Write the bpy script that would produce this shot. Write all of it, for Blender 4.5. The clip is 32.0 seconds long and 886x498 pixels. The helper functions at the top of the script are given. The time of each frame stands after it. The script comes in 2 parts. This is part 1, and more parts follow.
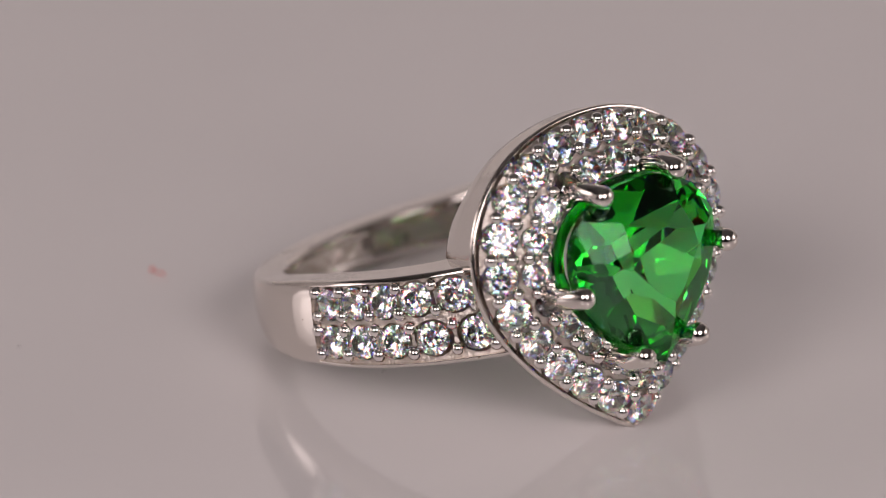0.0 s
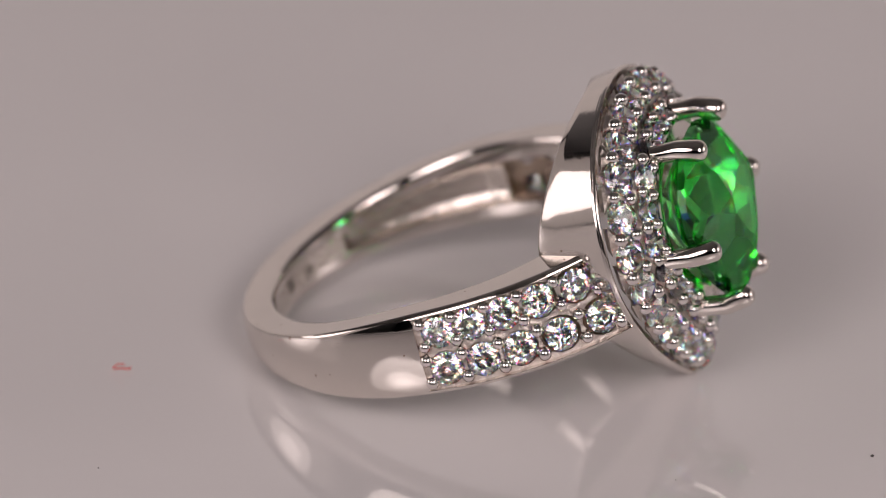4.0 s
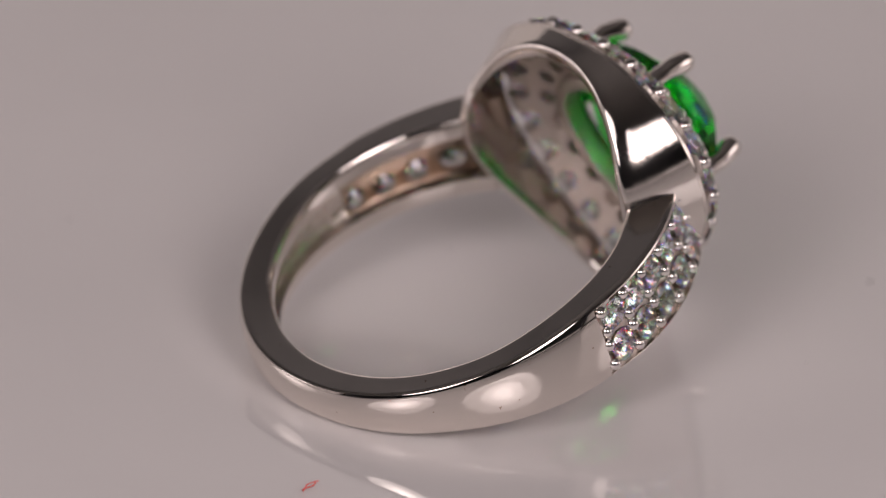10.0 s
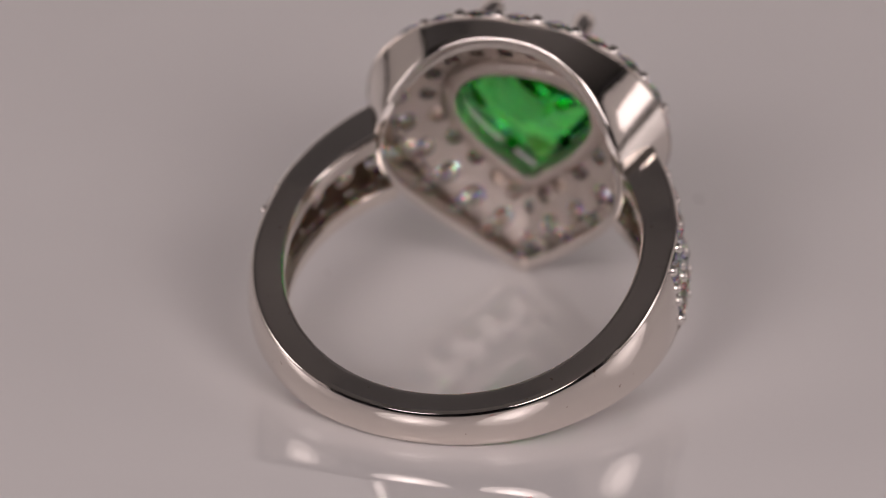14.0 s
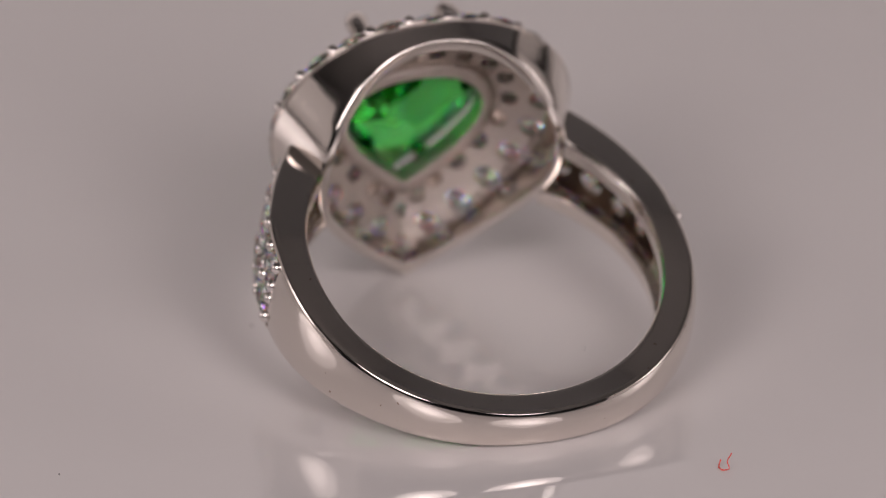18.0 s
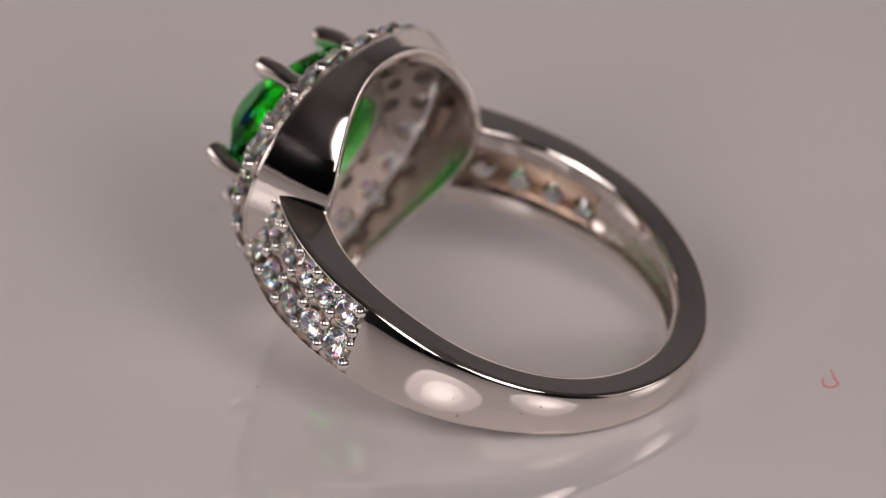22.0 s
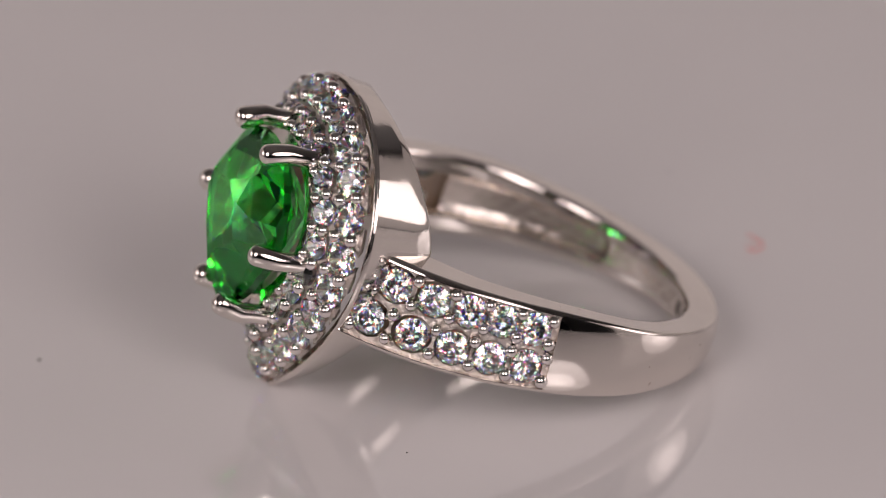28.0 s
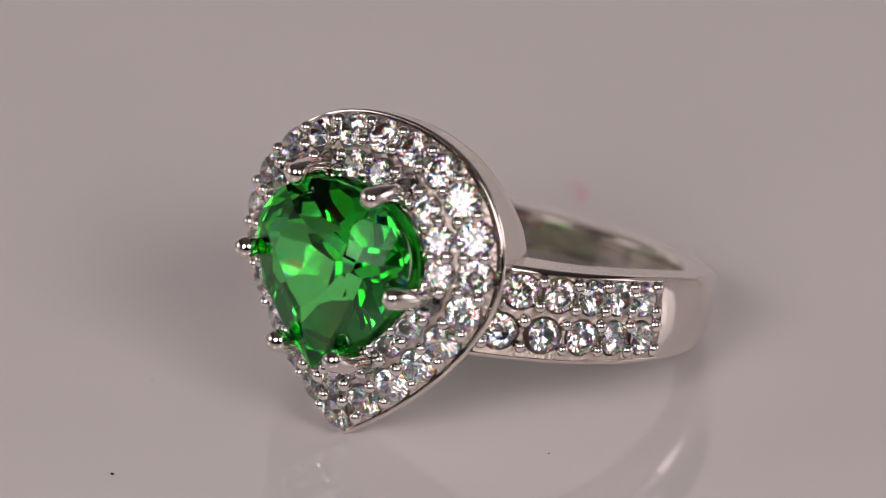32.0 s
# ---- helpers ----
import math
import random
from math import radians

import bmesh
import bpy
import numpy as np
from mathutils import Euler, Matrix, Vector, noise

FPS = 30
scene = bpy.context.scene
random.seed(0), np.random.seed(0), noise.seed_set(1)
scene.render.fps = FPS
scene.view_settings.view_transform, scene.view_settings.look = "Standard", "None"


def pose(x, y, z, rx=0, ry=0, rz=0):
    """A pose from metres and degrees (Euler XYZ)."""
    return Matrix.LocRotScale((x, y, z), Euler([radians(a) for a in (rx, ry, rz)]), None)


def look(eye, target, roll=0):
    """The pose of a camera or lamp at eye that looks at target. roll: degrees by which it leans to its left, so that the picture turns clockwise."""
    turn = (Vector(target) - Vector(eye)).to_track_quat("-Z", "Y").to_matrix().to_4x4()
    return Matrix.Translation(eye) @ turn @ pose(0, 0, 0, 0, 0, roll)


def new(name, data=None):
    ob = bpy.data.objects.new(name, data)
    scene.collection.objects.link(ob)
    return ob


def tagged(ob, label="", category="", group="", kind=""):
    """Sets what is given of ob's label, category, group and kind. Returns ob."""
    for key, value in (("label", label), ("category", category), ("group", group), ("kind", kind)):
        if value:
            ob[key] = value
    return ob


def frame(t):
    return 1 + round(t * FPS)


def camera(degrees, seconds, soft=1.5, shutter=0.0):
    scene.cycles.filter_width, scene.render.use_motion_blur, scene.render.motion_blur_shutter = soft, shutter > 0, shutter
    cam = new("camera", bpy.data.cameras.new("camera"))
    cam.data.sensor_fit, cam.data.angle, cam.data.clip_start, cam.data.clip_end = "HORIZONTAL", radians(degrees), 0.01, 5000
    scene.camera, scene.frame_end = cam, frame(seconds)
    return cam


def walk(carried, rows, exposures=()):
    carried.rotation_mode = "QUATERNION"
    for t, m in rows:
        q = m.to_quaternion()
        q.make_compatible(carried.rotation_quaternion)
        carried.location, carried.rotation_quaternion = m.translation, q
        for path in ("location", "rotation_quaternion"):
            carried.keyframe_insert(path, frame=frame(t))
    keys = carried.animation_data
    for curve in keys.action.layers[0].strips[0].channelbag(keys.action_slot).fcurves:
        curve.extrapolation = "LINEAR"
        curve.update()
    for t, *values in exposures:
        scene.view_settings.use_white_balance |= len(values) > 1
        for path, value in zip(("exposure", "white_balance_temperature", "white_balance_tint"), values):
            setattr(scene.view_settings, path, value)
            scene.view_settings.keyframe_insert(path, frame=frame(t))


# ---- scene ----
MM = 0.001

# ---- camera: a macro lens on a stand, half a metre from the ring ----
cam = camera(4.49, 32.0, soft=1.05)
EYE = Vector((0.0, -0.48898, 0.24292))
CAM_POSE = Matrix.Translation(EYE) @ pose(0, 0, 0, 90 - 25.953, 0, 0.202) @ pose(0, 0, 0, 0, 0, 0.296)
cam.data.dof.use_dof = True
cam.data.dof.focus_distance, cam.data.dof.aperture_fstop = 0.536, 34.0
walk(cam, [(0.0, CAM_POSE), (32.0, CAM_POSE)], exposures=[(0.0, 0.0), (32.0, 0.0)])

# heading of the turntable, seconds and degrees
TURNS = [
    (0, -1.3), (0.5, 2.9), (1, 7.24), (1.5, 11.81), (2, 16.45), (2.5, 20.89), (3, 25.14), (3.5, 29.59),
    (4, 34.2), (4.5, 38.77), (6.5, 57.28), (7, 61.6), (7.5, 65.72), (8, 69.84), (8.5, 74.04), (9, 78.27),
    (9.5, 82.58), (10, 86.94), (10.5, 91.34), (11, 95.84), (11.5, 100.27), (12, 104.43), (13, 112.35), (14, 120.78),
    (14.5, 125.07), (16.5, 143.07), (17, 147.42), (17.5, 151.77), (18, 156.2), (18.5, 160.67), (19, 164.67), (19.5, 168.84),
    (20, 173.22), (20.5, 177.63), (21, 181.83), (21.5, 186.1), (22, 190.39), (22.5, 194.75), (23, 199.14), (23.5, 203.44),
    (24, 207.66), (24.5, 211.84), (25, 216.11), (25.5, 220.49), (27.5, 238.16), (28, 242.65), (28.5, 246.96), (29, 251.18),
    (29.5, 255.25), (30, 259.52), (30.5, 263.92), (31, 268.37), (31.5, 272.83), (32, 277.27),
]
HEADING = -46.966


def on_table(deg):
    """The frame of the turntable: x ahead of the ring, y to its left, z up."""
    return pose(0, 0, 0, 0, 0, deg + HEADING)


# ring frame: x out through the stone, y across, z along the finger
RING_TILT, RING_LEAN = 16.3, 1.2
RING_IN_TABLE = Matrix.Translation((0, 0.43 * MM, 0)) @ pose(0, 0, 0, 0, -RING_TILT, 0) @ pose(0, 0, 0, RING_LEAN, 0, 0)
# the plate lies a little askew on the turning axis
PLATE_IN_TABLE = Matrix.Translation((0, 0, -0.54 * MM)) @ pose(0, 0, 0, 0.57, 1.375, 0)

# ---- world and light ----
world = bpy.data.worlds.new("world")
scene.world = world
world.use_nodes = True
world.node_tree.nodes["Background"].inputs[0].default_value = (0.9, 0.93, 1.0, 1)
world.node_tree.nodes["Background"].inputs[1].default_value = 0.02


def disc_lamp(name, eye, target, size, watts, colour):
    d = bpy.data.lights.new(name, "AREA")
    d.shape, d.size, d.energy, d.color = "DISK", size, watts, colour
    ob = new(name, d)
    ob.matrix_world = look(eye, target)
    return ob


LAMP_COLOUR = (1.0, 0.872, 0.875)
LAMPS = [Vector((x, -0.444, 0.330)) for x in (-0.236, 0.236)]
AIM = Vector((0, 0, 0.006))
for place in LAMPS:
    way = (AIM - place).normalized()
    # a frosted disc with a hot middle
    for k, (size, watts) in enumerate(((0.36, 0.82), (0.20, 0.33), (0.10, 0.09))):
        disc_lamp("softlight", place + way * 0.002 * k, AIM, size, watts, LAMP_COLOUR)

# two frosted light panels beside the set
PANELS = [Matrix.Translation((0.30 * x, 0.06, 0.091)) @ pose(0, 0, 0, 90, 0, -90 * x) for x in (-1, 1)]
for x, m in zip((-1, 1), PANELS):
    d = bpy.data.lights.new("panel_light", "AREA")
    d.shape, d.size, d.size_y, d.energy, d.color = "RECTANGLE", 0.40, 0.18, 0.13, LAMP_COLOUR
    ob = new("panel_light", d)
    ob.matrix_world = m @ Matrix.Translation((0, 0, -0.004))
    # the bulb behind shows as a bright round patch
    for k, (size, watts) in enumerate(((0.14, 0.062), (0.07, 0.016))):
        disc_lamp("softlight", Vector((0.293 * x, 0.005, 0.088)) - Vector((0.002 * x * k, 0, 0)), Vector((0, 0.005, 0.088)), size, watts, LAMP_COLOUR)


# ---- materials ----
def material(name):
    m = bpy.data.materials.new(name)
    m.use_nodes = True
    nt = m.node_tree
    return m, nt, nt.nodes["Principled BSDF"]


def node(nt, kind, **inputs):
    n = nt.nodes.new(kind)
    for key, value in inputs.items():
        n.inputs[key.replace("_", " ")].default_value = value
    return n


def metal(name, colour, rough, bump=0.0, scale=9000.0, spread=0.05, specks=0.0, relief=0.06):
    m, nt, b = material(name)
    b.inputs["Base Color"].default_value = (*colour, 1)
    b.inputs["Metallic"].default_value = 1.0
    co = nt.nodes.new("ShaderNodeTexCoord")
    n = node(nt, "ShaderNodeTexNoise", Scale=scale, Detail=4.0)
    nt.links.new(co.outputs["Object"], n.inputs["Vector"])
    n2 = node(nt, "ShaderNodeTexNoise", Scale=scale / 12, Detail=3.0)
    nt.links.new(co.outputs["Object"], n2.inputs["Vector"])
    mp = node(nt, "ShaderNodeMapRange")
    mp.inputs[1].default_value, mp.inputs[2].default_value = 0.3, 0.7
    mp.inputs[3].default_value, mp.inputs[4].default_value = max(0.01, rough - spread), rough + spread
    nt.links.new(n2.outputs["Fac"], mp.inputs[0])
    nt.links.new(mp.outputs[0], b.inputs["Roughness"])
    if specks:
        n3 = node(nt, "ShaderNodeTexNoise", Scale=2600.0, Detail=2.0)
        nt.links.new(co.outputs["Object"], n3.inputs["Vector"])
        r = nt.nodes.new("ShaderNodeValToRGB")
        r.color_ramp.elements[0].position, r.color_ramp.elements[1].position = specks, specks + 0.05
        r.color_ramp.elements[0].color = (*colour, 1)
        r.color_ramp.elements[1].color = (0.34, 0.24, 0.17, 1)
        nt.links.new(n3.outputs["Fac"], r.inputs[0])
        nt.links.new(r.outputs[0], b.inputs["Base Color"])
    if bump:
        bp = node(nt, "ShaderNodeBump", Strength=bump, Distance=relief * MM)
        nt.links.new(n.outputs["Fac"], bp.inputs["Height"])
        nt.links.new(bp.outputs[0], b.inputs["Normal"])
    return m


GOLD = metal("polished_white_gold", (0.81, 0.757, 0.708), 0.065, 0.012, spread=0.03, specks=0.73)
ROUGH_GOLD = metal("cast_white_gold", (0.68, 0.615, 0.565), 0.36, 1.0, 3200.0, 0.12, relief=0.16)
CAST_GOLD = metal("inner_cast_white_gold", (0.66, 0.60, 0.55), 0.14, 0.5, 2200.0, 0.08, relief=0.10)
# darker, browner gold for the shoulder panels' underside
BROWN_GOLD = metal("brown_white_gold", (0.43, 0.345, 0.28), 0.34, 0.8, 4000.0, 0.1)
SKIRT_GOLD = metal("worn_white_gold", (0.81, 0.76, 0.712), 0.085, 0.05, 3000.0, 0.05, 0.75)
SATIN = metal("satin_white_gold", (0.74, 0.68, 0.62), 0.20, 0.8, 2200.0, 0.08, relief=0.14)
BEAD_GOLD = metal("bead_white_gold", (0.80, 0.76, 0.73), 0.08, 0.0)


def gem_glass(name, colour, ior, fire, rough, dull=0.0):
    """Clear cut stone: glass, with a small share whose red, green and blue break apart; dull: the share with worn, scattering facets."""
    m = bpy.data.materials.new(name)
    m.use_nodes = True
    nt = m.node_tree
    nt.nodes.remove(nt.nodes["Principled BSDF"])
    last = node(nt, "ShaderNodeBsdfGlass", Color=(*[c * (1 - fire) for c in colour], 1), Roughness=rough, IOR=ior)
    if fire:
        for k, (d, c) in enumerate(((-0.09, (1, 0, 0)), (0.0, (0, 1, 0)), (0.10, (0, 0, 1)))):
            g = node(nt, "ShaderNodeBsdfGlass", Color=(*[fire * p * q for p, q in zip(c, colour)], 1), Roughness=rough, IOR=ior + d)
            a = nt.nodes.new("ShaderNodeAddShader")
            nt.links.new(last.outputs[0], a.inputs[0])
            nt.links.new(g.outputs[0], a.inputs[1])
            last = a
    if dull:
        g = node(nt, "ShaderNodeBsdfGlass", Color=(*colour, 1), Roughness=0.3, IOR=ior)
        mix = node(nt, "ShaderNodeMixShader", Fac=dull)
        nt.links.new(last.outputs[0], mix.inputs[1])
        nt.links.new(g.outputs[0], mix.inputs[2])
        last = mix
    nt.links.new(last.outputs[0], nt.nodes["Material Output"].inputs[0])
    return m


DIAMOND = gem_glass("diamond", (1, 1, 1), 2.3, 0.34, 0.035, 0.07)
GREEN = gem_glass("green_garnet", (0.44, 0.95, 0.51), 1.9, 0.35, 0.01)


def acrylic():
    m, nt, b = material("white_acrylic")
    co = nt.nodes.new("ShaderNodeTexCoord")
    n = node(nt, "ShaderNodeTexNoise", Scale=60.0, Detail=3.0)
    nt.links.new(co.outputs["Object"], n.inputs["Vector"])
    r = nt.nodes.new("ShaderNodeValToRGB")
    r.color_ramp.elements[0].color, r.color_ramp.elements[1].color = (0.74, 0.715, 0.711, 1), (0.79, 0.765, 0.759, 1)
    nt.links.new(n.outputs["Fac"], r.inputs[0])
    nt.links.new(r.outputs[0], b.inputs["Base Color"])
    b.inputs["Roughness"].default_value = 0.035
    b.inputs["IOR"].default_value = 1.66
    return m


ACRYLIC = acrylic()


def plain(name, colour, rough=0.6):
    m, nt, b = material(name)
    co = nt.nodes.new("ShaderNodeTexCoord")
    n = node(nt, "ShaderNodeTexNoise", Scale=40.0, Detail=4.0)
    nt.links.new(co.outputs["Object"], n.inputs["Vector"])
    r = nt.nodes.new("ShaderNodeValToRGB")
    r.color_ramp.elements[0].color = (*[c * 0.9 for c in colour], 1)
    r.color_ramp.elements[1].color = (*[min(1, c * 1.1) for c in colour], 1)
    nt.links.new(n.outputs["Fac"], r.inputs[0])
    nt.links.new(r.outputs[0], b.inputs["Base Color"])
    b.inputs["Roughness"].default_value = rough
    return m


RED_INK = plain("red_thread", (0.85, 0.10, 0.075))
DUST = plain("dark_dust", (0.05, 0.045, 0.04))
TABLE = plain("table_laminate", (0.55, 0.53, 0.52), 0.4)
CARD = plain("white_foam_card", (0.86, 0.84, 0.82), 0.7)
WALL = plain("grey_wall_paint", (0.32, 0.32, 0.325), 0.9)
CEILING = plain("white_ceiling_paint", (0.48, 0.47, 0.46), 0.9)
BLACK_PLASTIC = plain("black_plastic", (0.02, 0.02, 0.02), 0.4)
# wall behind the lens: shade of the unlit side put into its colour
UNLIT_WALL = plain("unlit_wall", (0.045, 0.05, 0.06), 0.9)
SIDE_WALL = plain("side_wall_paint", (0.30, 0.31, 0.32), 0.9)


# ---- mesh helpers ----
def mesh_from(verts, faces, name, mat, smooth=False):
    me = bpy.data.meshes.new(name)
    me.from_pydata([tuple(c * MM for c in v) for v in verts], [], faces)
    me.materials.append(mat)
    bm = bmesh.new()
    bm.from_mesh(me)
    bmesh.ops.recalc_face_normals(bm, faces=bm.faces)
    bm.to_mesh(me)
    bm.free()
    if smooth:
        for p in me.polygons:
            p.use_smooth = True
        if smooth is not True:
            me.set_sharp_from_angle(angle=radians(smooth))
    return me


def part(name, me, parent, label=""):
    ob = new(name, me)
    ob.parent = parent
    if label:
        ob["label"] = label
    return ob


def loft(rings, closed_rows=False, cap=True):
    """Faces between equal closed rings of points."""
    verts, faces, n = [], [], len(rings[0])
    for r in rings:
        verts += r
    m = len(rings)
    for i in range(m if closed_rows else m - 1):
        a, b = i * n, ((i + 1) % m) * n
        for j in range(n):
            k = (j + 1) % n
            faces.append((a + j, a + k, b + k, b + j))
    if cap and not closed_rows:
        faces.append(tuple(range(n - 1, -1, -1)))
        faces.append(tuple(range((m - 1) * n, m * n)))
    return verts, faces


def smoothstep(x):
    x = min(1.0, max(0.0, x))
    return x * x * (3 - 2 * x)


# ---- ring: outlines ----
def drop(k, half, wide, top, tip, round_top=2.1, belly=1.88, blunt=1.0):
    """A drop outline: k from 0 at the tip over the right side, the round end at 0.5, and back to 1. Gives across, along."""
    s = 1 if k <= 0.5 else -1
    q = k * 2 if k <= 0.5 else (1 - k) * 2
    split = 0.60
    if q < split:
        a = 1 - (q / split)
        return s * half * max(0.0, 1 - a ** belly) ** blunt, wide - (wide - tip) * a
    a = (q - split) / (1 - split) * math.pi / 2
    return s * half * max(0, math.cos(a)) ** (2 / round_top), wide + (top - wide) * max(0, math.sin(a)) ** (2 / round_top)


def resample(pts, n):
    """n points at even steps along a closed line, from its first point."""
    P = [Vector(p) for p in pts]
    P.append(P[0])
    L = [0.0]
    for a, b in zip(P, P[1:]):
        L.append(L[-1] + (b - a).length)
    out, j = [], 0
    for i in range(n):
        d = L[-1] * i / n
        while L[j + 1] < d:
            j += 1
        f = (d - L[j]) / max(1e-9, L[j + 1] - L[j])
        out.append(P[j].lerp(P[j + 1], f))
    return out


RIM = [Vector(p) for p in resample([drop(i / 400, 7.66, 5.60, 11.98, -3.75, 2.13, 1.77, 0.95) for i in range(400)], 144)]
STONE = [Vector(p) for p in resample([drop(i / 400, 4.50, 5.4, 8.85, -0.15, 2.2, 1.8) for i in range(400)], 96)]


def inset(line, d):
    """The closed line moved inwards."""
    out, n = [], len(line)
    for i in range(n):
        t = (line[(i + 1) % n] - line[i - 1]).normalized()
        nrm = Vector((-t.y, t.x))
        out.append(line[i] + nrm * d)
    return out


CENTRE = Vector((0, 5.0))


RIM_U = 9.9
BAND_U = -0.45
SKIRT_R = 9.15


def skirt_scale(u):
    return 1 - 0.049 * (RIM_U - u)


def skirt_at(p, u, upright):
    """The wall draws in towards the finger, less so at its round end."""
    k = 1 - skirt_scale(u)
    d = p - CENTRE
    return Vector((p.x - d.x * k, p.y - d.y * k * (1 - upright * smoothstep((d.y - 4.5) / 2.6))))


ring = tagged(new("ring"), "white gold ring with a green drop stone and diamond halo", "ring")


# skirt: the hollow wall under the halo, cut by the finger's cylinder
def build_skirt():
    n = len(RIM)
    outer = []
    for p in RIM:
        u = 8.0
        for _ in range(12):
            w = p.x * skirt_scale(u)
            u = BAND_U + math.sqrt(max(1.0, SKIRT_R ** 2 - w * w))
        outer.append((u, p))
    rings = []
    levels = [(1.0, 0.0), (0.97, 0.0), (0.85, 0.0), (0.6, 0.0), (0.3, 0.0), (0.06, 0.0), (0.015, 0.04), (0.0, 0.12), (0.0, 0.48), (0.02, 0.58), (0.07, 0.64), (0.4, 0.63), (0.8, 0.62), (0.97, 0.62)]
    for f, d in levels:
        line = inset(RIM, d) if d else RIM
        r = []
        for (u0, _), p in zip(outer, line):
            u = u0 + (RIM_U - u0) * f
            c = skirt_at(p, u, 0.62 if d < 0.3 else 0.42)
            r.append((u, c.x, c.y))
        rings.append(r)
    v, f = loft(rings, closed_rows=True)
    me = mesh_from(v, f, "skirt", SKIRT_GOLD, 40)
    me.materials.append(CAST_GOLD)
    for i, p in enumerate(me.polygons):
        if i // n >= len(levels) - 4:
            p.material_index = 1
    return me


part("skirt", build_skirt(), ring, "polished tapering wall under the halo")


def plate_u(d):
    """Height of the halo's domed plate; d from 0 at the rim to 1 at the stone."""
    return RIM_U + 0.28 + 1.77 * (1 - (1 - d) ** 1.45)


INNER_EDGE = inset(STONE, 0.46)


def nearest(line, p):
    return min((q - p).length for q in line)


def depth(p):
    a, b = nearest(RIM, p), nearest(INNER_EDGE, p)
    return a / (a + b)


def inside(line, p):
    c = False
    for a, b in zip(line, line[1:] + line[:1]):
        if (a.y > p.y) != (b.y > p.y) and p.x < (b.x - a.x) * (p.y - a.y) / (b.y - a.y) + a.x:
            c = not c
    return c


# seats of the halo's stones: outer and inner row
def row_line(d):
    """The line at a true distance from the rim, from its point on the axis."""
    line = [p for p in inset(RIM, d) if nearest(RIM, p) > 0.97 * d]
    return [(line[0] + line[-1]) / 2] + line


def seats_on(line, n, start, r):
    """n evenly set stones; those that stand closer are smaller."""
    P = resample(line, 2 * n)[start::2]
    return [(p, min(r, min((p - q).length for q in P if q is not p) / 2 - 0.005)) for p in P]


OUTER_ROW = seats_on(row_line(0.94), 22, 0, 0.875)
INNER_ROW = seats_on(row_line(2.46), 20, 1, 0.73)[1:-1]
# three smaller ones fill the point
INNER_ROW = [(Vector((0, -1.02)), 0.64), (Vector((0.98, -0.12)), 0.50)] + INNER_ROW + [(Vector((-0.98, -0.12)), 0.50)]
SEATS = OUTER_ROW + INNER_ROW


def lift(p):
    return Vector((plate_u(depth(p)), p.x, p.y))


def plate_normal(p):
    e = 0.05
    a = lift(p + Vector((e, 0))) - lift(p - Vector((e, 0)))
    b = lift(p + Vector((0, e))) - lift(p - Vector((0, e)))
    nrm = a.cross(b).normalized()
    return nrm if nrm.x > 0 else -nrm


def perforated(outer, hole, seats, up, step):
    """A plate between two outlines with a hole for each seat; up(p, 0 or 1) gives the top and the underside."""
    from_2d = []
    edges = []

    def add(line):
        a = len(from_2d)
        from_2d.extend(line)
        edges.extend((a + i, a + (i + 1) % len(line)) for i in range(len(line)))

    add(outer)
    if hole:
        add(hole)
    for c, r in seats:
        add([c + Vector((math.cos(t * math.tau / 14), math.sin(t * math.tau / 14))) * r for t in range(14)])
    xs, ys = [p.x for p in outer], [p.y for p in outer]
    x = min(xs)
    while x < max(xs):
        y = min(ys)
        while y < max(ys):
            p = Vector((x, y))
            if inside(outer, p) and not (hole and inside(hole, p)) and nearest(outer, p) > step * 0.6 and all((p - c).length > r + 0.12 for c, r in seats):
                from_2d.append(p)
            y += step
        x += step
    vs, _, tris, *_ = delaunay(from_2d, edges, [], 0, 1e-6)
    keep = []
    for t in tris:
        m = sum((vs[i] for i in t), Vector((0, 0))) / len(t)
        if inside(outer, m) and not (hole and inside(hole, m)) and all((m - c).length > r * 0.97 for c, r in seats):
            keep.append(tuple(t))
    n = len(vs)
    verts = [up(p, 0) for p in vs] + [up(p, 1) for p in vs]
    faces = list(keep) + [tuple(i + n for i in reversed(t)) for t in keep]
    count = {}
    for t in keep:
        for a, b in zip(t, t[1:] + t[:1]):
            count[(a, b)] = 1
    for a, b in count:
        if (b, a) not in count:
            faces.append((b, a, a + n, b + n))
    return verts, faces


from mathutils.geometry import delaunay_2d_cdt as delaunay


def seat_shift(p, seats, k, narrow=0.52):
    """The seats narrow towards the underside."""
    for c, r in seats:
        d = (p - c).length
        if k and d < r * 1.03:
            return c + (p - c) * narrow
    return p


HALO_SEATS = [(c, r * 0.97) for c, r in SEATS]


def halo_up(p, k):
    if not k:
        return tuple(lift(p))
    q = seat_shift(p, HALO_SEATS, k, 0.80)
    return tuple(lift(q) - plate_normal(q) * 0.22)


halo_line = inset(RIM, 0.16)
v, f = perforated(halo_line, INNER_EDGE, HALO_SEATS, halo_up, 0.42)
halo = part("halo_plate", mesh_from(v, f, "halo_plate", ROUGH_GOLD, 28), ring, "satin metal plate drilled for small stones")
# gallery: the thick underside of the plate, with a round hole below each stone
v, f = perforated(inset(RIM, 0.62), inset(INNER_EDGE, 0.05), [(c, 0.56 if r > 0.8 else 0.48) for c, r in SEATS], lambda p, k: tuple(lift(p) - plate_normal(p) * (0.25 + 0.72 * k)), 0.42)
part("gallery", mesh_from(v, f, "gallery", ROUGH_GOLD, 28), ring, "satin sheet with round holes")
# bright thin edge round the halo
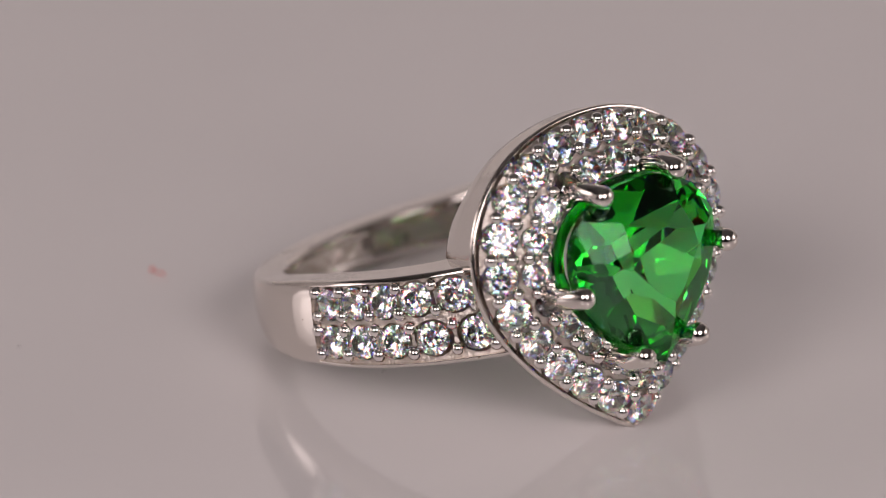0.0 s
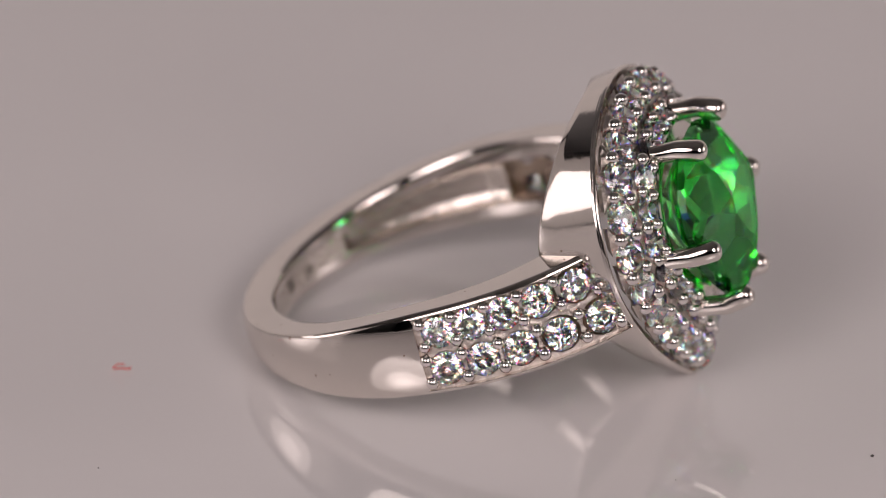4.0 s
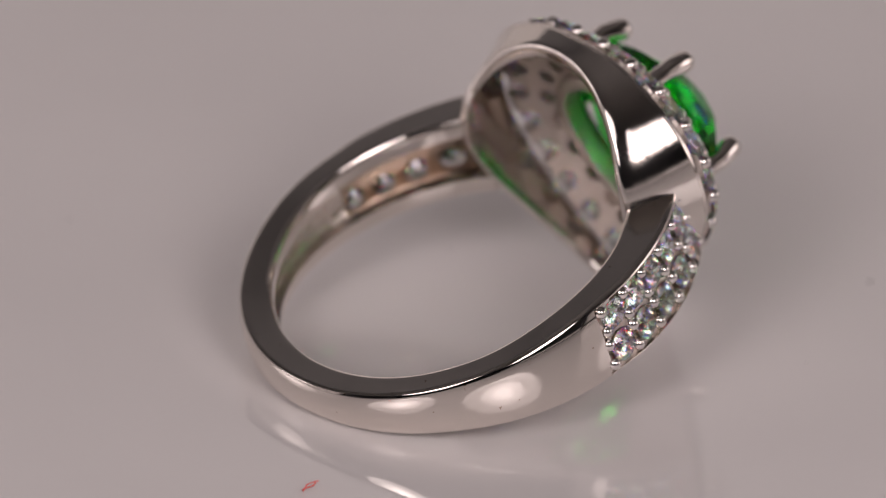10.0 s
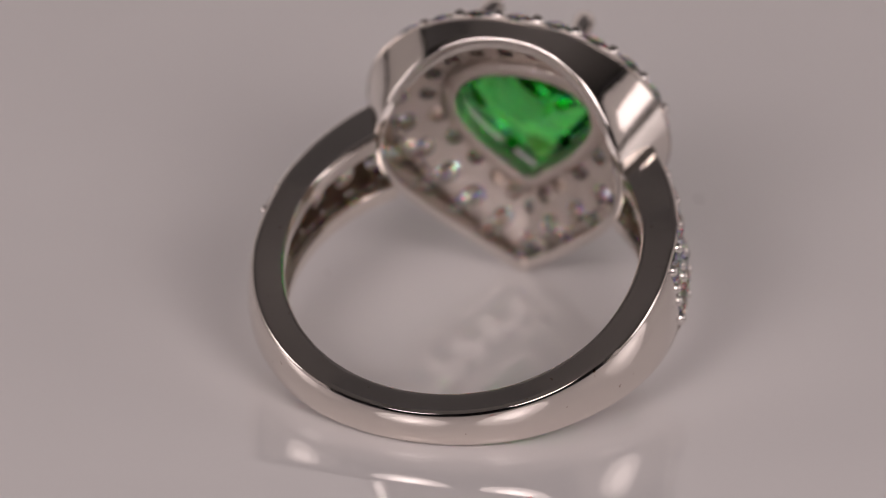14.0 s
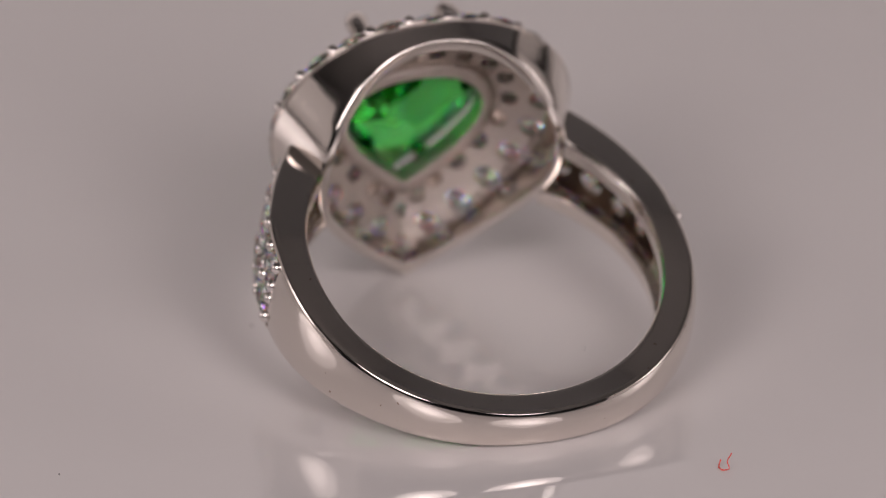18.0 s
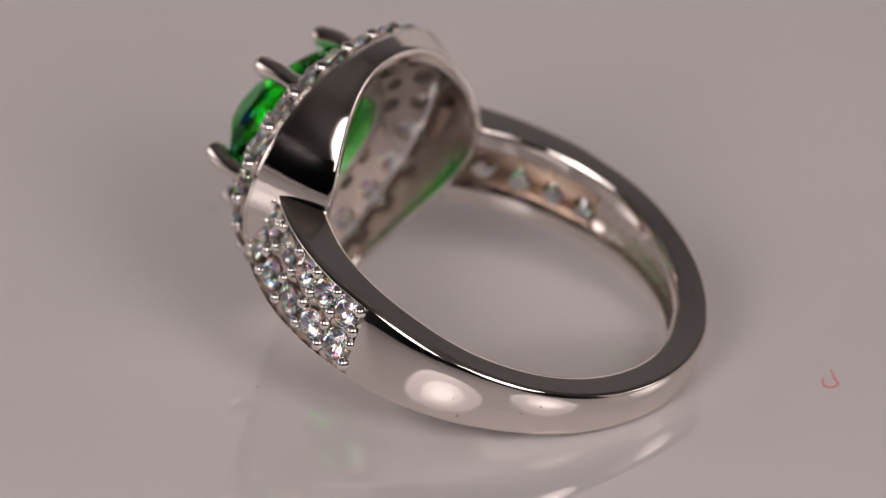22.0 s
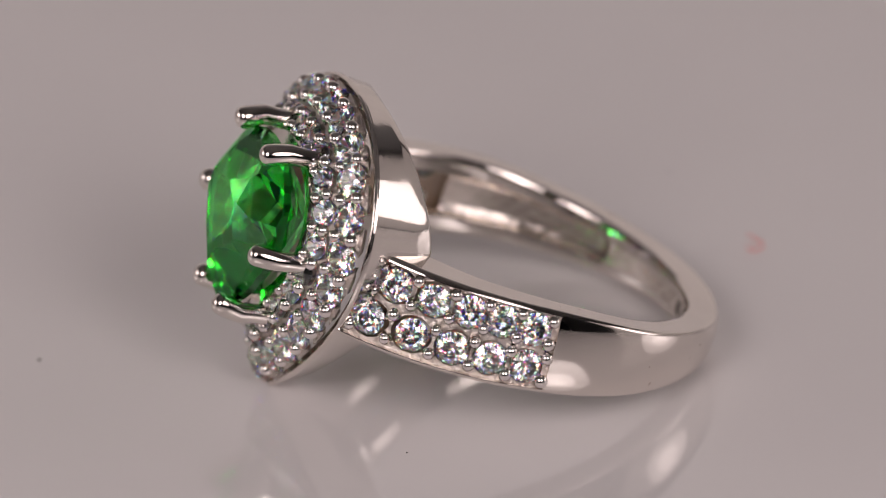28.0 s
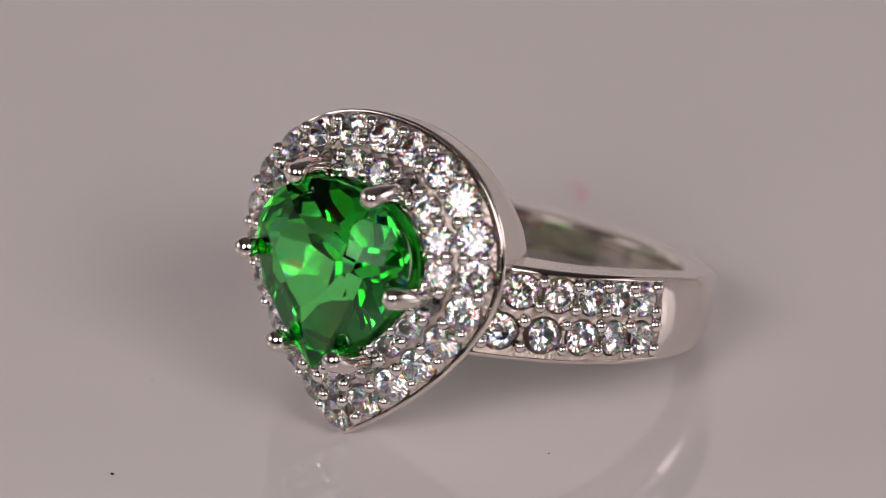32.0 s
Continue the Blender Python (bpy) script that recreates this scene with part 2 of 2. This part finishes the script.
rim_rings = [[(u, p.x, p.y) for p in inset(RIM, d)] for u, d in ((RIM_U - 0.1, 0.0), (RIM_U + 0.08, 0.01), (RIM_U + 0.13, 0.06), (RIM_U + 0.13, 0.15), (RIM_U + 0.06, 0.19), (RIM_U - 0.1, 0.2))]
v, f = loft(rim_rings, closed_rows=True)
part("rim", mesh_from(v, f, "rim", GOLD, 60), ring, "bright cut edge")


# round brilliant of girdle radius 1
def brilliant():
    verts, faces = [], []

    def ringof(n, r, z, off):
        a = len(verts)
        verts.extend((z, r * math.cos((i + off) * math.tau / n), r * math.sin((i + off) * math.tau / n)) for i in range(n))
        return a

    t = ringof(8, 0.54, 0.33, 0)
    b = ringof(8, 0.80, 0.18, 0.5)
    g = ringof(16, 1.0, 0.03, 0)
    g2 = ringof(16, 1.0, -0.03, 0)
    p = ringof(8, 0.24, -0.67, 0)
    c = len(verts)
    verts.append((-0.86, 0, 0))
    faces.append(tuple(t + i for i in range(8)))
    for i in range(8):
        j = (i + 1) % 8
        faces.append((t + i, b + i, t + j))
        gi = g + 2 * i
        faces.append((t + i, b + (i - 1) % 8, gi))
        faces.append((t + i, gi, b + i))
        m = g + 2 * i + 1
        faces.append((b + i, gi, m))
        faces.append((b + i, m, g + (2 * i + 2) % 16))
        lo = g2 + 2 * i
        faces.append((lo, p + i, g2 + 2 * i + 1))
        faces.append((g2 + 2 * i + 1, p + i, p + j))
        faces.append((g2 + 2 * i + 1, p + j, g2 + (2 * i + 2) % 16))
        faces.append((c, p + j, p + i))
    for i in range(16):
        j = (i + 1) % 16
        faces.append((g + i, g2 + i, g2 + j, g + j))
    return verts, faces


v, f = brilliant()
DIAMOND_MESH = mesh_from(v, f, "diamond", DIAMOND)


def bead_mesh():
    bm = bmesh.new()
    bmesh.ops.create_uvsphere(bm, u_segments=14, v_segments=9, radius=MM)
    for q in bm.verts:
        if q.co.z < 0:
            q.co.x *= 1.12
            q.co.y *= 1.12
            q.co.z *= 1.3
    for q in bm.faces:
        q.smooth = True
    me = bpy.data.meshes.new("bead")
    bm.to_mesh(me)
    bm.free()
    me.materials.append(BEAD_GOLD)
    return me


BEAD_MESH = bead_mesh()


def set_on(name, me, parent, place, nrm, size, spin=0.0):
    ob = part(name, me, parent)
    axis = "X" if me is DIAMOND_MESH else "Z"
    q = nrm.to_track_quat(axis, "Y" if axis == "X" else "X").to_matrix().to_4x4()
    turn = Matrix.Rotation(spin, 4, axis)
    ob.matrix_local = Matrix.Translation(Vector(place) * MM) @ q @ turn @ Matrix.Diagonal((size, size, size, 1))
    return ob


rnd = random.Random(4)
for c, r in SEATS:
    nrm = plate_normal(c)
    nrm = (nrm + Vector((0, rnd.uniform(-0.13, 0.13), rnd.uniform(-0.13, 0.13)))).normalized()
    set_on("diamond", DIAMOND_MESH, halo, lift(c) + nrm * 0.12, nrm, r, rnd.uniform(0, 6.28))
# beads between neighbours, two at each joint
for row, off in ((OUTER_ROW, (0.42, -0.42)), (INNER_ROW, (0.36, -0.36))):
    n = len(row)
    for i in range(n):
        a, b = row[i][0], row[(i + 1) % n][0]
        m = (a + b) / 2
        t = (b - a).normalized()
        side = Vector((-t.y, t.x))
        for o in off:
            p = m + side * o
            nrm = plate_normal(p)
            set_on("bead", BEAD_MESH, halo, lift(p) + nrm * 0.18, nrm, 0.33 * rnd.uniform(0.92, 1.08))


# ---- centre stone ----
GIRDLE_U = 13.25


def cut_gem(planes, size):
    """A convex stone: what is left of a block after each plane (point, outward normal) is ground on it."""
    bm = bmesh.new()
    bmesh.ops.create_cube(bm, size=size)
    bmesh.ops.translate(bm, verts=bm.verts, vec=(GIRDLE_U, 0, 4.9))
    for co, no in planes:
        bmesh.ops.bisect_plane(bm, geom=bm.verts[:] + bm.edges[:] + bm.faces[:], dist=1e-5, plane_co=co, plane_no=no, clear_outer=True)
        bmesh.ops.holes_fill(bm, edges=[e for e in bm.edges if e.is_boundary])
    bmesh.ops.remove_doubles(bm, verts=bm.verts, dist=1e-4)
    verts, faces = [tuple(q.co) for q in bm.verts], [tuple(q.index for q in p.verts) for p in bm.faces]
    bm.free()
    return verts, faces


def drop_stone():
    planes = [(Vector((15.02, 0, 0)), Vector((1, 0, 0)))]
    n = 48
    line = resample(STONE, n)

    def facet(i, tilt, u, reach=0.0):
        """A plane at the outline's point i, leaning by tilt degrees from the table (up) or the culet (down)."""
        t = line[(i + 1) % n] - line[i - 1]
        if i % n == 0:
            t = Vector((1, 0))
        nrm = Vector((t.y, -t.x)).normalized()
        a = radians(tilt)
        planes.append((Vector((u, *(line[i % n] + nrm * reach))), Vector((math.cos(a), nrm.x * math.sin(a), nrm.y * math.sin(a)))))

    for i in range(0, n, 2):
        facet(i, 90, GIRDLE_U)
    mains = [0, 5, 11, 17, 24, 31, 37, 43]
    for k, i in enumerate(mains):
        after = mains[(k + 1) % 8] + (n if k == 7 else 0)
        half = (i + after) // 2
        facet(i, 35, GIRDLE_U + 0.17)
        facet(i + max(1, (half - i) // 2), 41, GIRDLE_U + 0.15)
        facet(after - max(1, (after - half) // 2), 41, GIRDLE_U + 0.15)
        facet(half, 23, GIRDLE_U + 0.72)
        facet(i, 180 - 37, GIRDLE_U - 0.22)
        facet(i + 2, 180 - 41, GIRDLE_U - 0.2)
        facet(half, 180 - 39, GIRDLE_U - 0.2)
        facet(after - 2, 180 - 42, GIRDLE_U - 0.2)
        facet(half, 180 - 31, GIRDLE_U - 1.72, -2.0)
        facet(i + 1, 180 - 34, GIRDLE_U - 1.30, -1.5)
    verts, faces = cut_gem(planes, 24)
    return mesh_from(verts, faces, "centre_stone", GREEN)


part("centre_stone", drop_stone(), ring, "faceted vivid green drop-shaped stone")

# basket: the collar that carries the stone
rows = [(10.62, 0.36), (11.0, 0.30), (11.6, 0.10), (11.92, -0.10), (12.08, -0.14), (12.15, -0.06), (12.14, 0.12), (12.02, 0.70), (11.6, 1.02), (10.8, 1.10), (10.60, 1.06), (10.54, 0.95), (10.54, 0.46)]
v, f = loft([[(u, p.x, p.y) for p in inset(STONE, d)] for u, d in rows], closed_rows=True)
basket_mesh = mesh_from(v, f, "basket", SKIRT_GOLD, 40)
basket_mesh.materials.append(ROUGH_GOLD)
for p in basket_mesh.polygons:
    if p.center.x < 11.3 * MM:
        p.material_index = 1
part("basket", basket_mesh, ring, "metal collar under the green stone")


def tube(path, radii, n=14):
    rings = []
    for i, (p, r) in enumerate(zip(path, radii)):
        a, b = path[max(0, i - 1)], path[min(len(path) - 1, i + 1)]
        t = (b - a).normalized()
        x = t.cross(Vector((0.0, 0.3, 1.0))).normalized()
        y = t.cross(x)
        rings.append([tuple(p + (x * math.cos(k * math.tau / n) + y * math.sin(k * math.tau / n)) * r) for k in range(n)])
    return loft(rings)


for s in (1, -1):
    for w, z in ((2.28, 8.78), (4.50, 4.54), (1.72, 0.75)):
        tip = Vector((14.15, s * w, z))
        out = Vector((0, s * w, z - 4.9)).normalized()
        base = tip + out * 0.16
        base.x = 11.2
        mid = tip + out * 0.30
        mid.x = 13.15
        path = [base, base.lerp(mid, 0.6), mid, mid.lerp(tip, 0.6)]
        radii = [0.58, 0.48, 0.51, 0.55]
        d = (tip - path[-1]).normalized()
        for a in range(5):
            g = a / 4 * math.pi / 2
            path.append(tip + d * 0.44 * math.sin(g))
            radii.append(max(0.02, 0.56 * math.cos(g)))
        v, f = tube(path, radii)
        part("prong", mesh_from(v, f, "prong", GOLD, 60), ring, "rounded polished claw")


# ---- band ----
def glide(x, table):
    """A smooth line through the table's pairs."""
    k = 0
    while k < len(table) - 2 and x > table[k + 1][0]:
        k += 1
    (x1, y1), (x2, y2) = table[k], table[k + 1]
    x0, y0 = table[k - 1] if k else (2 * x1 - x2, y2)
    x3, y3 = table[k + 2] if k + 2 < len(table) else (2 * x2 - x1, 2 * y2 - y1)
    f, w = (x - x1) / (x2 - x1), x2 - x1
    m1, m2 = (y2 - y0) / (x2 - x0) * w, (y3 - y1) / (x3 - x1) * w
    return y1 * (1 + 2 * f) * (1 - f) ** 2 + m1 * f * (1 - f) ** 2 + y2 * f * f * (3 - 2 * f) - m2 * f * f * (1 - f)


def band_top(a):
    return glide(a, ((0, 4.86), (30, 4.98), (60, 5.46), (85, 6.02), (105, 6.27), (122, 6.38), (145, 6.55)))


def band_low(a):
    return glide(a, ((0, 2.82), (40, 2.55), (70, 2.27), (95, 2.09), (120, 2.00), (145, 1.97)))


def band_out(a):
    return glide(a, ((0, 10.29), (30, 10.29), (60, 10.23), (85, 10.21), (105, 10.38), (122, 10.81), (145, 11.80)))


def flared(a, ri, pts, e, h):
    """The outside leans: it stands further out at the lower edge than at the upper one."""
    lean = 0.40 * smoothstep((a - 45) / 45)
    ro = max(r for r, z in pts)
    return [(r + lean * min(1, max(0, (e - z) / h)) * min(1, max(0, (r - ri) / (ro - ri))), z) for r, z in pts]


def band_in(a):
    return glide(a, ((0, 8.52), (60, 8.48), (90, 8.52), (110, 8.68), (145, 9.15)))


END = 141.6


def at_band(a, side, r, z):
    """a: degrees from the back of the ring; side: 1 or -1."""
    a += smoothstep((a - 118) / 20) * (r - 10.3) * 1.55
    return (BAND_U - r * math.cos(radians(a)), side * r * math.sin(radians(a)), z)


PANEL_A, PANEL_B = 95.7, 145.0
# angle of the first stone and the step, lower and upper row
SHOULDER_A, SHOULDER_STEP = (101.8, 102.0), (9.62, 8.78)


def band_bulge(a):
    """How far the edges fall back behind the middle of the outside."""
    return 0.14 - 0.14 * smoothstep((a - 97) / 14)


def band_section(a, side):
    t, lo, ro, ri = band_top(a), band_low(a), band_out(a), band_in(a)
    h = t - lo
    bulge = band_bulge(a)
    ch = 0.55 * smoothstep((a - 37) / 5)
    lip = 0.42 - 0.07 * smoothstep((a - 60) / 40)
    curve = [(0.0, 0.42), (0.04, 0.25), (0.14, 0.13), (0.34, 0.04), (0.66, 0.0)]
    outer = [(ro - bulge - 0.26, 0.0), (ro - bulge - 0.18, 0.014), (ro - bulge - 0.10, 0.05), (ro - bulge - 0.04, 0.12), (ro - bulge, 0.21), (ro - bulge * 0.45, h * 0.19), (ro - bulge * 0.1, h * 0.32)]
    flat = [ri + lip * 0.66 + 0.05, ro - bulge - 0.31]
    pts = [(ri + x * lip, t - y) for x, y in curve] + [(r, t) for r in flat] + [(r, t - y) for r, y in outer] + [(ro, t - h * 0.5)]
    pts += [(r, lo + y) for r, y in reversed(outer)] + [(r, lo) for r in reversed(flat)] + [(ri + x * lip, lo + y) for x, y in reversed(curve)]
    pts += [(ri, lo + h * 0.17 + 0.2), (ri + ch * 0.7, lo + h * 0.21 + 0.2), (ri + ch, lo + h * 0.3 + 0.15), (ri + ch, t - h * 0.3 - 0.15), (ri + ch * 0.7, t - h * 0.21 - 0.2), (ri, t - h * 0.17 - 0.2)]
    return [at_band(a, side, r, z) for r, z in flared(a, ri, pts, t, h)]


def rail_section(a, side, top):
    t, lo, ro, ri = band_top(a), band_low(a), band_out(a), band_in(a)
    e, s = (t, -1) if top else (lo, 1)
    wdt = 0.23
    lip = 0.35
    ro -= band_bulge(a)
    pts = [(ri + x * lip, e + s * y) for x, y in ((0.0, 0.42), (0.04, 0.25), (0.14, 0.13), (0.34, 0.04), (0.66, 0.0))]
    pts += [(ri + lip * 0.66 + 0.05, e), (ro - 0.31, e), (ro - 0.26, e), (ro - 0.18, e + s * 0.014), (ro - 0.10, e + s * 0.05), (ro - 0.04, e + s * 0.12), (ro, e + s * 0.20), (ro, e + s * wdt), (ro - 0.45, e + s * (wdt + 0.03)), (ri + 0.62, e + s * ((t - lo) * 0.21 + 0.2)), (ri + 0.38, e + s * ((t - lo) * 0.21 + 0.2)), (ri, e + s * ((t - lo) * 0.17 + 0.2))]
    return [at_band(a, side, r, z) for r, z in flared(a, ri, pts, t, t - lo)]


sections = []
steps = 120
for i in range(steps + 1):
    a = -PANEL_A + 2 * PANEL_A * i / steps
    sections.append(band_section(abs(a), 1 if a >= 0 else -1))
v, f = loft(sections)
band_mesh = mesh_from(v, f, "band", GOLD, 24)
band_mesh.materials.append(SATIN)
n = len(sections[0])
for i, p in enumerate(band_mesh.polygons):
    if i < steps * n and 29 <= i % n <= 33:
        p.material_index = 1
band = part("band", band_mesh, ring, "polished tapering band with a hollowed inside")
# worn stamp inside the back of the band, too faint to read
for a in (5.2, 6.6, 8.4, 17.5, 19.6, 21.0):
    lo, hi = (3.55, 4.15) if a < 12 else (3.4, 3.95)
    secs = [[at_band(a + da, 1, band_in(a) + dr, z) for da, dr in ((-0.35, 0.05), (0.35, 0.05), (0.35, -0.012), (-0.35, -0.012))] for z in (lo, (lo + hi) / 2, hi)]
    v, f = loft(secs)
    part("stamp_mark", mesh_from(v, f, "stamp_mark", DUST), band, "dark stamped mark")
for side in (1, -1):
    for top in (True, False):
        last = END if top else END + 3.6
        secs = [rail_section(PANEL_A - 0.3 + (last - PANEL_A + 0.3) * i / 40, side, top) for i in range(41)]
        v, f = loft(secs)
        part("rail", mesh_from(v, f, "rail", GOLD, 24), band)
    # drilled panel between the rails
    span = PANEL_B - PANEL_A

    def shoulder(p, k, side=side):
        a = PANEL_A + p.x * span
        z = band_low(a) + p.y * (band_top(a) - band_low(a))
        return at_band(a, side, band_out(a) + 0.40 * (1 - p.y) * smoothstep((a - 45) / 45) - 0.26 - 0.50 * k, z)

    ax, ay = 8.4, 3.7
    seats = [((SHOULDER_A[j] + SHOULDER_STEP[j] * i - PANEL_A) / span, 0.29 + 0.44 * j) for i in range(5) for j in range(2)]

    cut = [(Vector((x * ax, y * ay)), 0.77) for x, y in seats]

    def up(p, k):
        p = seat_shift(p, cut, k, 0.7)
        return shoulder(Vector((p.x / ax, p.y / ay)), k)

    edge = [Vector((x * ax, y * ay)) for x, y in [(i / 24, 0.05) for i in range(24)] + [(1, 0.05 + 0.9 * i / 10) for i in range(10)] + [(1 - i / 24, 0.95) for i in range(24)] + [(0, 0.95 - 0.9 * i / 10) for i in range(10)]]
    v, f = perforated(edge, None, cut, up, 0.42)
    panel_mesh = mesh_from(v, f, "shoulder_panel", ROUGH_GOLD, 28)
    # underside and hole walls take the darker, browner gold
    panel_mesh.materials.append(BROWN_GOLD)
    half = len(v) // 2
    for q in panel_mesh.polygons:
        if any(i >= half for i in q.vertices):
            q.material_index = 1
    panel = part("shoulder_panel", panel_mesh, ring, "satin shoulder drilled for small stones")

    def frame_of(x, y):
        e = 0.02
        o = Vector(up(Vector((x, y)), 0))
        nrm = (Vector(up(Vector((x + e, y)), 0)) - o).cross(Vector(up(Vector((x, y + e)), 0)) - o).normalized()
        if nrm.dot(o - Vector((BAND_U, 0, o.z))) < 0:
            nrm = -nrm
        return o, nrm

    for x, y in seats:
        o, nrm = frame_of(x * ax, y * ay)
        nrm = (nrm + Vector((rnd.uniform(-0.12, 0.12), rnd.uniform(-0.12, 0.12), rnd.uniform(-0.12, 0.12)))).normalized()
        set_on("diamond", DIAMOND_MESH, panel, o + nrm * 0.12, nrm, 0.82, rnd.uniform(0, 6.28))
    for i in range(6):
        for j in range(2):
            for d in (-0.42, 0.42):
                at = min(SHOULDER_A[j] + SHOULDER_STEP[j] * (i - 0.5), PANEL_B - 1.2)
                o, nrm = frame_of((at - PANEL_A) / span * ax, (0.29 + 0.44 * j) * ay + d * 1.2)
                set_on("bead", BEAD_MESH, panel, o + nrm * 0.13, nrm, 0.33 * rnd.uniform(0.92, 1.08))

# ---- turntable and what lies on it ----
turntable = tagged(new("turntable"), "glossy white acrylic turntable plate with dust specks", "turntable")


def disc(name, r, thick, mat):
    n = 128
    rings = [[(q * math.cos(k * math.tau / n), q * math.sin(k * math.tau / n), z) for k in range(n)] for q, z in ((r - 0.5, 0), (r, -0.5), (r, -thick + 0.5), (r - 0.5, -thick))]
    v, f = loft(rings)
    return mesh_from(v, f, name, mat, 30)


part("plate", disc("plate", 150, 5, ACRYLIC), turntable, "glossy white acrylic disc")

# a curled thread that stands on the plate: ahead, left, height over the plate
THREAD = [(-15.59, -6.75, 0.26), (-15.67, -6.67, 0.12), (-15.81, -6.58, 0.04), (-16.06, -6.54, 0.03), (-16.29, -6.64, 0.04), (-16.42, -6.84, 0.12), (-16.38, -6.88, 0.24), (-16.25, -6.85, 0.36), (-16.06, -6.95, 0.47), (-15.91, -7.13, 0.57), (-15.78, -7.21, 0.60)]
thread = tagged(new("red_thread"), "tiny curled red fibre standing on the white plate", "thread")


def curled_thread():
    pts = [Vector(p) for p in THREAD]
    path = []
    for i in range(len(pts) - 1):
        p0, p1, p2, p3 = pts[max(0, i - 1)], pts[i], pts[i + 1], pts[min(len(pts) - 1, i + 2)]
        for k in range(6):
            t = k / 6
            path.append(0.5 * (2 * p1 + (p2 - p0) * t + (2 * p0 - 5 * p1 + 4 * p2 - p3) * t * t + (3 * p1 - p0 - 3 * p2 + p3) * t ** 3))
    path.append(pts[-1])
    verts, faces = tube(path, [0.03 + 0.004 * math.sin(i * 0.9) for i in range(len(path))], 8)
    return mesh_from(verts, faces, "strand", RED_INK, True)


part("strand", curled_thread(), thread)
speck_rnd = random.Random(9)
for x, y, r in ((6.15, 9.51, 0.055), (20.5, -5.48, 0.1), (11.99, -10.4, 0.03), (-14.59, -16.72, 0.045), (-6.89, 23.3, 0.05), (-1.33, -4.94, 0.04)):
    bm = bmesh.new()
    bmesh.ops.create_icosphere(bm, subdivisions=2, radius=r * MM)
    for q in bm.verts:
        q.co *= speck_rnd.uniform(0.7, 1.2)
        q.co.z *= 0.5
        q.co += Vector((x, y, 0.3 * r)) * MM
    me = bpy.data.meshes.new("dust_speck")
    bm.to_mesh(me)
    bm.free()
    me.materials.append(DUST)
    part("dust_speck", me, turntable)


# ---- table, cards and the room round the set ----
def box(name, lo, hi, mat, bevel=0.0):
    bm = bmesh.new()
    bmesh.ops.create_cube(bm, size=1.0)
    for q in bm.verts:
        q.co = Vector([(a + b) / 2 + c * (b - a) for a, b, c in zip(lo, hi, q.co)])
    if bevel:
        bmesh.ops.bevel(bm, geom=bm.edges[:], offset=bevel, segments=2, affect="EDGES")
    me = bpy.data.meshes.new(name)
    bm.to_mesh(me)
    bm.free()
    me.materials.append(mat)
    return me


tagged(new("table_top", box("table_top", (-0.7, -0.7, -0.045), (0.7, 0.45, -0.012), TABLE, 0.002)), "plain pale grey table top", "table", kind="structure")
for m in PANELS:
    panel = tagged(new("light_panel"), "flat frosted light panel in a black frame on the table", "light", group="light panels")
    panel.matrix_world = m
    part("diffuser", box("diffuser", (-0.205, -0.092, -0.002), (0.205, 0.092, 0.002), CARD, 0.0005), panel)
    for lo, hi in (((-0.215, -0.103, -0.004), (0.215, -0.0925, 0.018)), ((-0.215, 0.0925, -0.004), (0.215, 0.102, 0.018)), ((-0.215, -0.0925, -0.004), (-0.2055, 0.0925, 0.018)), ((0.2055, -0.0925, -0.004), (0.215, 0.0925, 0.018))):
        part("frame_bar", box("frame_bar", lo, hi, BLACK_PLASTIC, 0.001), panel)
tagged(new("background_board", box("background_board", (-0.31, 0.285, -0.012), (0.31, 0.29, 0.19), CARD, 0.0005)), "white foam board standing upright behind the turntable", "board")
# unseen room that the metal mirrors; the front wall's near-black colour imitates shade
for name, lo, hi, mat in (("wall_back", (-1.2, 0.46, -0.8), (1.2, 0.56, 0.85), WALL), ("wall_left", (-1.3, -1.6, -0.8), (-1.2, 0.56, 0.95), SIDE_WALL), ("wall_right", (1.2, -1.6, -0.8), (1.3, 0.56, 0.95), SIDE_WALL),
                          ("wall_front", (-1.2, -1.6, -0.8), (1.2, -1.5, 0.85), UNLIT_WALL), ("floor", (-1.2, -1.5, -0.85), (1.2, 0.56, -0.8), WALL), ("ceiling", (-1.2, -1.5, 0.85), (1.2, 0.56, 0.95), CEILING)):
    tagged(new(name, box(name, lo, hi, mat)), "plain unseen room surface", name.split("_")[0], kind="structure")


def lathe(profile, n=40, closed=False):
    rings = [[(r * math.cos(k * math.tau / n), r * math.sin(k * math.tau / n), z) for k in range(n)] for r, z in profile]
    return loft(rings, closed_rows=closed)


for place in LAMPS:
    lamp = tagged(new("studio_lamp"), "round black studio lamp with a frosted front on a stand", "lamp", group="studio lamps")
    v, f = lathe([(184, -2), (186, 8), (180, 30), (140, 75), (70, 105), (20, 112), (20, 108), (66, 100), (135, 70), (174, 30), (180, 4)], closed=True)
    shell = part("housing", mesh_from(v, f, "housing", BLACK_PLASTIC, 40), lamp)
    shell.matrix_local = look(place, AIM)
    foot = Vector((place.x * 1.30, place.y - 0.09, -0.012))
    v, f = lathe([(60, 0), (60, 8), (54, 12), (10, 14), (8, 20), (8, 390), (3, 396)])
    pole = part("stand", mesh_from(v, f, "stand", BLACK_PLASTIC, 40), lamp)
    pole.matrix_local = Matrix.Translation(foot)


def motions():
    walk(turntable, [(t, on_table(d) @ PLATE_IN_TABLE) for t, d in TURNS])
    walk(thread, [(t, on_table(d) @ PLATE_IN_TABLE) for t, d in TURNS])
    walk(ring, [(t, on_table(d) @ RING_IN_TABLE) for t, d in TURNS])


motions()
